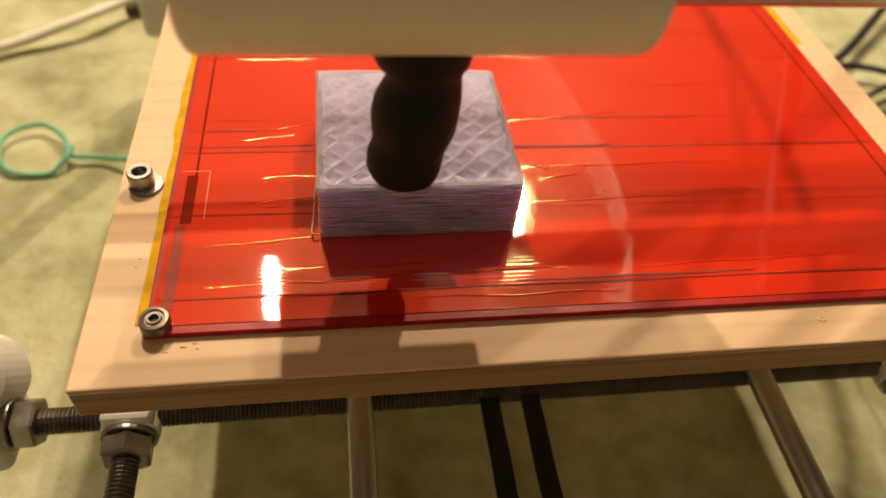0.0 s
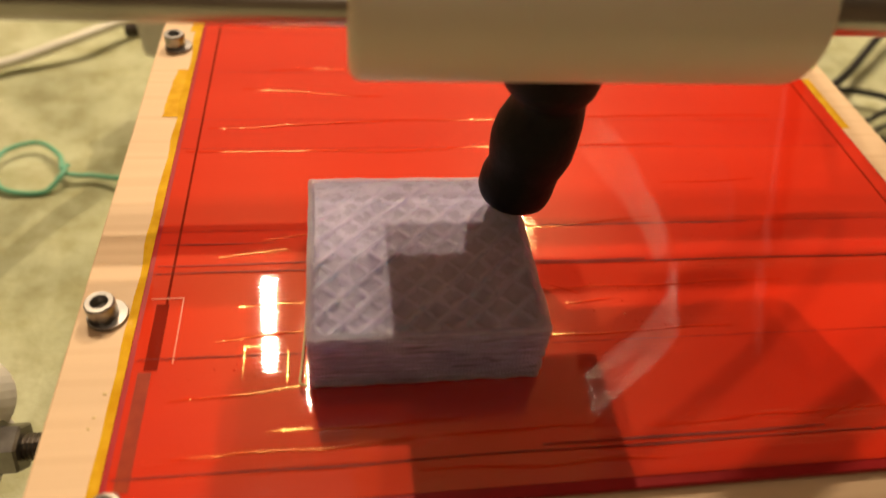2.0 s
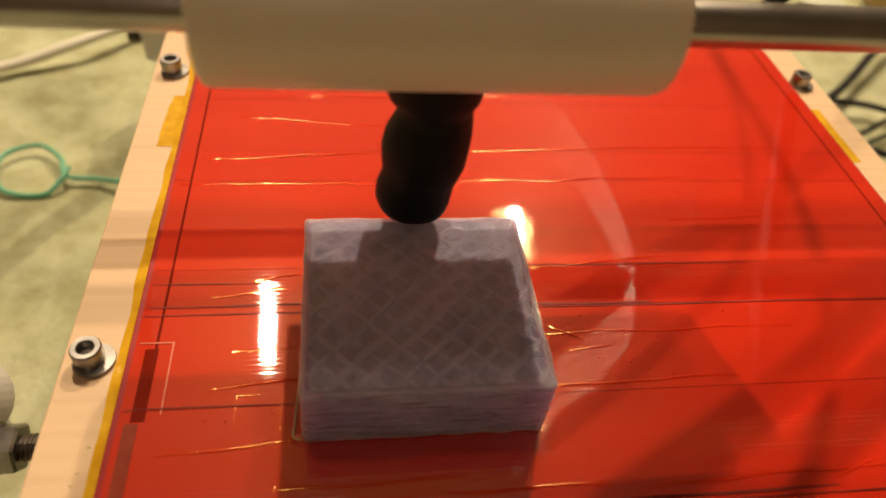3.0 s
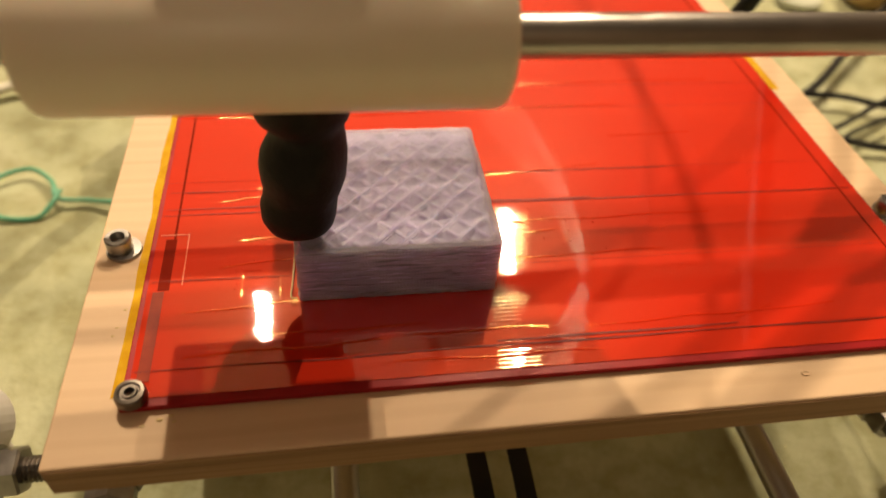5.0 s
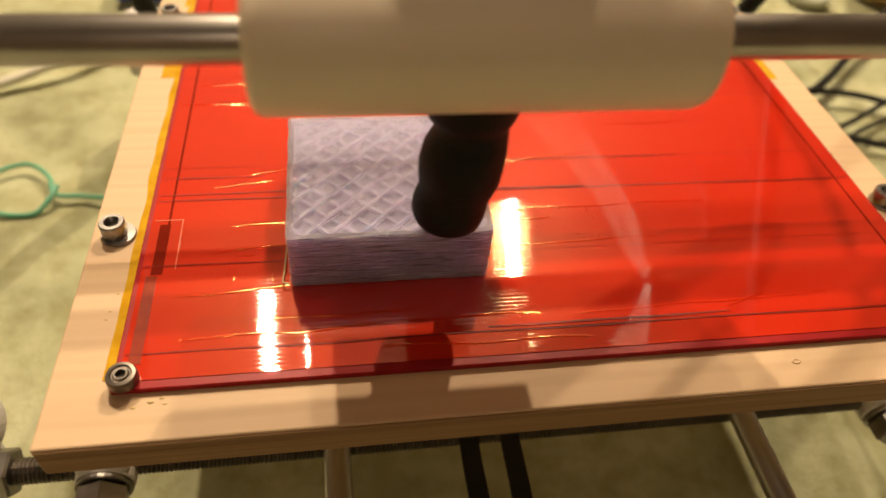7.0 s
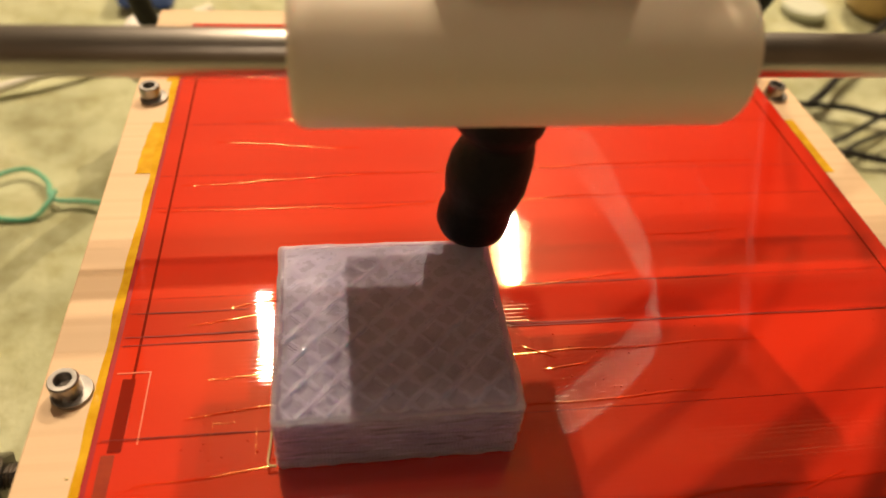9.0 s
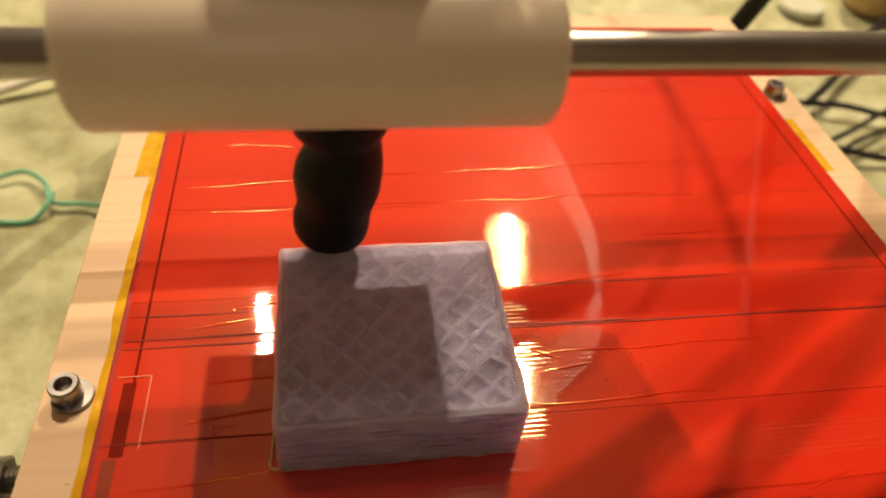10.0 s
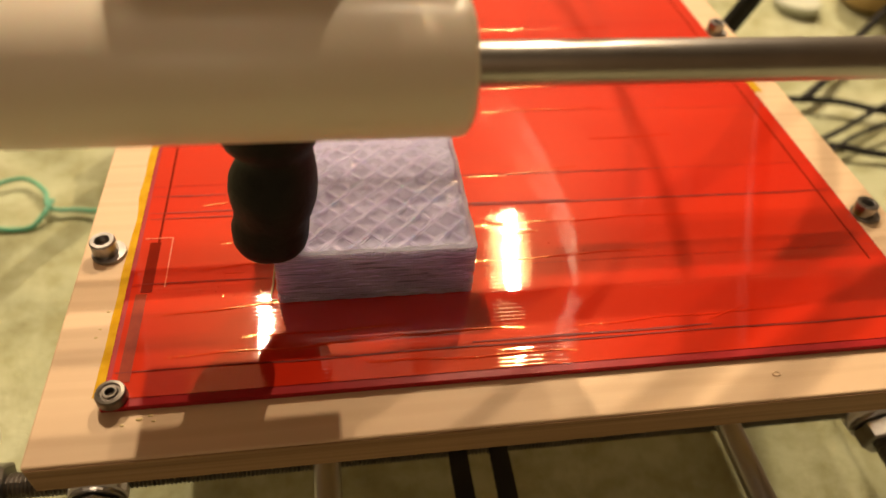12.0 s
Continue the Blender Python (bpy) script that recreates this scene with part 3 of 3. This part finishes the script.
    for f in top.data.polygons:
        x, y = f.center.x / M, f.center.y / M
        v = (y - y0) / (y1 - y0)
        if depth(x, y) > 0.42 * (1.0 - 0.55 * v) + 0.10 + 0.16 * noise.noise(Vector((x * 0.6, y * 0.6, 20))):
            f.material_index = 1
    # the infill strands along the higher ridges
    for c in lines[1]:
        # the line y = x + c inside the square
        ends = []
        for x in (x0, x1):
            if y0 <= x + c <= y1:
                ends.append((x, x + c))
        for y in (y0, y1):
            if x0 < y - c < x1:
                ends.append((y - c, y))
        if len(ends) < 2:
            continue
        (xa, ya), (xb, yb) = ends[0], ends[1]
        length = math.hypot(xb - xa, yb - ya)
        if length < 4:
            continue
        bm, prev, n = bmesh.new(), None, max(8, int(length / 0.9))
        ux, uy = (xb - xa) / length, (yb - ya) / length
        half = 0.5 * rnd.uniform(0.8, 1.2)
        ph = rnd.uniform(0, 99)
        for i in range(n + 1):
            t = length * i / n
            bx, by = xa + ux * t, ya + uy * t
            side = 0.7 * noise.noise(Vector((bx * 0.12, by * 0.12, 2))) * 0.7
            px, py = bx - uy * side, by + ux * side
            hh = CH - depth(px, py) - 0.02 + 0.08 * noise.noise(Vector((t * 0.5, ph, 4)))
            row = []
            for q, f in ((-1, -0.20), (-0.6, -0.06), (0, 0.0), (0.6, -0.06), (1, -0.20)):
                row.append(bm.verts.new(mm(px - uy * q * half, py + ux * q * half, hh + f)))
            if prev:
                for q in range(4):
                    bm.faces.new((prev[q], row[q], row[q + 1], prev[q + 1]))
            prev = row
        bmesh.ops.recalc_face_normals(bm, faces=bm.faces)
        part("infill_strand", bm, "strand", block, smooth=True)
    # thin strings of plastic beside the wall
    bm = tube_bm([(CX0 - 0.4, CY0 + 30, 0.6), (CX0 - 1.0, CY0 + 18, 1.4), (CX0 - 1.8, CY0 + 6, 0.8), (CX0 - 2.0, CY0 + 1, 1.6), (CX0 - 0.4, CY0 + 0.5, 1.2)], 0.26, 6)
    part("loose_string", bm, "glue", block, "thin loose plastic string")
    return block


BLOCK = build_block()


# ---- the carriage with its hot end ----
ROD_Y, ROD_Z, NOZ_Y, BACK_Y = 13.1, 76.4, 27.0, 92.0


def build_carriage():
    """Built with the nozzle's axis at x = 0."""
    car = empty("print_carriage", "cream plastic printer carriage with a black wrapped hot end", "printer carriage")
    L0, L1, r = -38.9, 38.5, 12.4
    prof = [(4.4, L0), (r - 1.6, L0), (r - 0.4, L0 + 0.8), (r, L0 + 2.0), (r, L1 - 2.0), (r - 0.4, L1 - 0.8), (r - 1.6, L1), (4.4, L1)]
    part("bearing_sleeve", lathe(bmesh.new(), prof, Matrix.Translation(mm(0, ROD_Y, ROD_Z)) @ along("x"), 64), "cream", car, "blurred cream plastic sleeve", smooth=True)
    # unseen plate, sized for the shadow it throws on block and board
    part("carriage_plate", boxed(-38, 38, 17, 58, 62, 69, bevel=1.0), "cream", car, "unseen flat plate behind the sleeve, there to cast shadow")
    part("extruder_block", boxed(-19, 22, 18, 60, 69, 134, bevel=2.5), "cream", car, "cream plastic extruder body")
    # added out of view to darken the bed right of the carriage
    part("motor", boxed(22, 49, 44, 86, 96, 134, bevel=3.0), "dark_steel", car, "unseen dark block that shades the bed on the right")
    # the hot end: wrapped insulation, lumpy and a little bent
    bm = bmesh.new()
    prof = [(3.0, 0.0, 0.0), (6.9, 0.2, -0.3), (8.1, 1.0, -0.3), (8.7, 3.0, -0.3), (8.8, 6.5, -0.1), (8.5, 8.6, 0.3), (8.7, 11.0, 0.9), (9.4, 14.0, 1.2), (9.6, 17.5, 1.5), (9.2, 21.0, 1.9),
            (8.3, 24.5, 2.6), (7.7, 27.0, 3.0), (8.0, 28.8, 2.9), (9.6, 30.6, 2.2), (10.2, 33.0, 1.9), (10.2, 50.0, 1.9), (10.0, 68.0, 1.9)]
    seg, rings = 36, []
    for r, h, dx in prof:
        row = []
        for i in range(seg):
            a = 2 * math.pi * i / seg
            rr = r * (1 + 0.05 * noise.noise(Vector((math.cos(a) * 1.3, math.sin(a) * 1.3, h * 0.12))))
            row.append(bm.verts.new(mm(dx + rr * math.cos(a), NOZ_Y + rr * math.sin(a), CH + 4.3 + h)))
        rings.append(row)
    for a, b in zip(rings, rings[1:]):
        for i in range(seg):
            bm.faces.new((a[i], a[(i + 1) % seg], b[(i + 1) % seg], b[i]))
    bm.faces.new(rings[0][::-1])
    bmesh.ops.recalc_face_normals(bm, faces=bm.faces)
    part("hot_end", bm, "wrap", car, "black tape-wrapped lumpy hot end", smooth=True)
    part("nozzle", lathe(bmesh.new(), [(0.4, 0.0), (0.9, 0.0), (2.4, 1.6), (2.8, 2.0), (2.8, 4.4), (0, 4.4)], Matrix.Translation(mm(0, NOZ_Y, CH + 0.15)), 16), "dark_steel", car, "small brass nozzle tip")
    top = 133.5
    part("filament", tube_bm([(6, 40, top), (40, 55, top + 8), (95, 88, top + 10), (138, 134, 150), (175, 248, 200), (185, 389, 240), (156, 524, 260)], 1.9), "filament", car, "pale filament curving up from the extruder")
    part("cable", tube_bm([(10, 50, top), (80, 100, top + 4), (150, 140, top + 6), (199, 189, 150), (233, 263, 185), (253, 341, 215), (265, 436, 240), (254, 528, 255)], 3.0), "rubber", car, "black cable curving up from the extruder")
    part("cable", tube_bm([(14, 52, top), (120, 120, top + 4), (200, 175, top + 8), (253, 230, 160), (296, 314, 195), (322, 413, 225), (315, 519, 250)], 3.4), "rubber", car, "black cable curving up from the extruder")
    return car


CARRIAGE = build_carriage()


# ---- rods, belts and frame ----
def corner(frame_ob, x, side):
    """A white plastic corner with the rods, nuts and washers that meet there. side: -1 or 1, away from the bed."""
    y, z = 17.0, -64.0
    part("hex_nut", hex_nut_bm((x + side * 29.0, y, z), "x", 13.0, 6.5, 4.0), "zinc", frame_ob)
    part("washer", washer_bm((x + side * 33.2, y, z), "x", 8.0, 4.1, 1.6), "zinc", frame_ob)
    part("threaded_rod", thread_bm((x, -110, z), (x, y + 1, z), 4.0, 1.25), "dark_steel", frame_ob)
    part("hex_nut", hex_nut_bm((x, y - 11.5, z), "y", 13.0, 6.5, 4.0), "zinc", frame_ob)
    part("washer", washer_bm((x, y - 7.3, z), "y", 8.0, 4.1, 1.6), "zinc", frame_ob)
    bm = lathe(bmesh.new(), [(4.1, -6.4), (7.8, -6.4), (8.3, -5.9), (8.3, 5.5), (7.8, 6), (4.1, 6)], Matrix.Translation(mm(x, y, z)) @ along("y"), 28)
    box(bm, x - 7, x + 7, y - 6, y + 6, z, z + 9, bevel=1.5)
    part("rod_clamp", bm, "white", frame_ob, "white plastic rod clamp")
    cx = x + side * 44
    bm = lathe(bmesh.new(), [(5.4, -9), (12, -9), (13, -8), (13, 8), (12, 9), (5.4, 9), (5.4, -9)], Matrix.Translation(mm(cx, y + 10, z + 10)) @ pose(0, 0, 0, 35, 0, 0), 36)
    box(bm, cx - 10, cx + 10, y - 10, y + 14, z - 12, z + 6, bevel=3.5)
    bracket = part("corner_bracket", bm, "white", frame_ob, "white plastic corner bracket with a round hole")
    part("rod_end", rod_bm((cx, y + 4, z + 1), (cx, y + 17, z + 20), 4.0), "zinc", bracket)


def build_frame():
    for y, z in ((ROD_Y, ROD_Z), (BACK_Y, 74.5)):
        tagged(part("guide_rod", rod_bm((-150, y, z), (370, y, z), 4.0, 32), "steel", smooth=True),
               "polished steel guide rod running through the carriage", "rod", "carriage guide rods")
    for x in (47.3, 177.5):
        tagged(part("bed_rod", rod_bm((x, -75, -58), (x, 290, -58), 4.0, 28), "steel", smooth=True),
               "polished steel rod under the bed", "rod", "bed guide rods")
    for x0 in (85.0, 98.0):
        bm = bmesh.new()
        prev, w = None, 6.0
        n = 240
        for i in range(n + 1):
            y = -80 + 360 * i / n
            x1 = x0 + 0.5 * noise.noise(Vector((y * 0.05, x0, 0)))
            z = -62
            zb = -63.6 + (0.8 if i % 2 else 0)
            row = [bm.verts.new(mm(x1, y, z)), bm.verts.new(mm(x1 + w, y, z)), bm.verts.new(mm(x1 + w, y, zb)), bm.verts.new(mm(x1, y, zb))]
            if prev:
                for k in range(4):
                    bm.faces.new((prev[k], prev[(k + 1) % 4], row[(k + 1) % 4], row[k]))
            prev = row
        bmesh.ops.recalc_face_normals(bm, faces=bm.faces)
        tagged(part("timing_belt", bm, "rubber"), "black toothed rubber belt under the bed", "belt", "bed belts")
    frame_ob = empty("printer_frame", "threaded steel rods held by white plastic corners", "printer frame")
    part("threaded_rod", thread_bm((-75, 17, -64), (285, 17, -64), 4.0, 1.25), "dark_steel", frame_ob)
    part("belt_bracket", boxed(62, 108, 26, 34, -72, -58, bevel=1.5), "white", frame_ob, "white plastic block between the belts")
    corner(frame_ob, -19.5, -1)
    corner(frame_ob, 233.0, 1)
    # sloping rods behind the bed
    part("sloping_rod", rod_bm((267, 232, -40), (340, 175, 250), 5.0), "rubber", frame_ob, "dark sloping rod")
    part("sloping_rod", rod_bm((-34, 240, -45), (-75, 175, 250), 5.0), "rubber", frame_ob, "dark sloping rod")
    part("cross_rod", thread_bm((-60, 250, -64), (300, 250, -64), 4.0, 1.25), "dark_steel", frame_ob)
    for x in (-40, 270):
        bm = boxed(x - 12, x + 12, 238, 264, -74, -46, bevel=4)
        part("corner_bracket", bm, "white", frame_ob, "white plastic corner bracket")
    return frame_ob


build_frame()


# ---- things on the cloth ----
def build_clutter():
    def on(x, y, up=1.0):
        return (x, y, CLOTH_Z + 2.5 + up)
    loop = [on(-40, 183), on(-61, 184), on(-73, 186), on(-86, 186, 3), on(-91, 198, 4), on(-105, 212), on(-118, 207), on(-121, 194), on(-112, 177), on(-94, 174), on(-87, 181, 4), on(-85, 190, 5)]
    tagged(part("green_wire", tube_bm(loop, 1.2), "green", smooth=True), "thin green wire lying in a loop on the cloth", "wire")
    tagged(part("white_cable", tube_bm([on(-230, 235, 2), on(-145, 281, 2), (-113, 300, CLOTH_Z + 8), (-82, 325, CLOTH_Z + 10), (-60, 340, CLOTH_Z + 12), (-30, 380, CLOTH_Z + 8)], 3.2), "cable", smooth=True), "white round cable lying across the cloth", "cable")
    tagged(part("black_tube", tube_bm([on(364, 264, 2), on(391, 285, 4), on(440, 330, 8), on(498, 378, 12), on(560, 430, 10)], 3.0), "rubber", smooth=True), "black stiff cable leaning on the cloth", "cable", "black cables")
    for pts, r in (([on(340, 268, 1), on(386, 261, 2), on(415, 248, 2), on(470, 235, 1)], 2.2), ([on(330, 222, 1), on(362, 213, 2), on(387, 204, 2), on(450, 200, 1)], 2.2),
                   ([on(345, 218, 1), on(370, 227, 5), on(417, 251, 6), on(470, 270, 2)], 1.8), ([on(350, 208, 1), on(378, 222, 4), on(420, 236, 4), on(480, 240, 2)], 1.5)):
        tagged(part("black_cable", tube_bm(pts, r), "rubber", smooth=True), "black cable lying in a tangle on the cloth", "cable", "black cables")
    prof = [(0, 0), (20, 0), (23, 2), (30, 20), (36, 42), (37, 45), (35.6, 45), (34, 42), (28, 20), (20, 5), (0, 4)]
    tagged(part("bowl", lathe(bmesh.new(), prof, Matrix.Translation(mm(503, 410, CLOTH_Z)), 40), "tan", smooth=True), "tan ceramic bowl standing on the cloth", "bowl")
    tagged(part("blue_box", boxed(-95, -58, 392, 440, CLOTH_Z, CLOTH_Z + 22, bevel=3), "blue"), "small blue plastic box on the cloth", "box")
    tagged(part("clear_lid", lathe(bmesh.new(), [(0, 0), (17, 0), (18, 1), (18, 5), (17, 6), (0, 6)], Matrix.Translation(mm(432, 400, CLOTH_Z + 2)), 36), "pale_green", smooth=False), "pale green round plastic lid on the cloth", "lid")


build_clutter()


# ---- what moves ----
def motions():
    bed_rows = [
        (0.00, 0.00),
        (0.50, 0.20),
        (0.84, 0.00),
        (0.97, -2.20),
        (1.50, -18.67),
        (2.00, -36.16),
        (2.33, -45.20),
        (2.45, -47.60),
        (2.70, -48.00),
        (3.20, -48.00),
        (3.76, -48.00),
        (3.90, -45.50),
        (4.30, -30.62),
        (4.50, -23.03),
        (5.00, -6.63),
        (5.20, -1.50),
        (5.35, -0.30),
        (5.50, -0.40),
        (6.00, -0.50),
        (6.50, -0.40),
        (7.00, -0.40),
        (7.30, -2.50),
        (8.00, -24.20),
        (8.80, -45.00),
        (8.95, -47.60),
        (9.50, -48.00),
        (10.00, -48.00),
        (10.30, -48.00),
        (10.45, -46.20),
        (10.50, -44.39),
        (11.00, -26.20),
        (11.50, -9.60),
        (12.00, -0.63),
    ]
    for thing in (BED, BLOCK):
        walk(thing, [(t, pose(0, y * M, 0)) for t, y in bed_rows])
    nozzle_rows = [(0.0, 59.2), (0.4, 72.4), (0.75, 84.2), (0.86, 86.3), (1.5, 86.8), (2.2, 86.6), (2.33, 85.0), (2.5, 80.4), (2.7, 73.6), (3.2, 57.3), (3.65, 43.0), (3.8, 40.6), (4.5, 40.7), (5.85, 40.8),
                   (6.0, 43.4), (6.5, 60.1), (7.0, 77.1), (7.2, 84.2), (7.32, 86.8), (8.0, 87.6), (8.78, 88.0), (8.88, 87.6), (9.0, 84.8), (9.5, 68.0), (10.0, 51.4), (10.3, 41.2), (10.42, 39.2), (11.0, 39.4), (12.0, 39.6)]
    walk(CARRIAGE, [(t, pose(x * M, 0, 0)) for t, x in nozzle_rows])


motions()
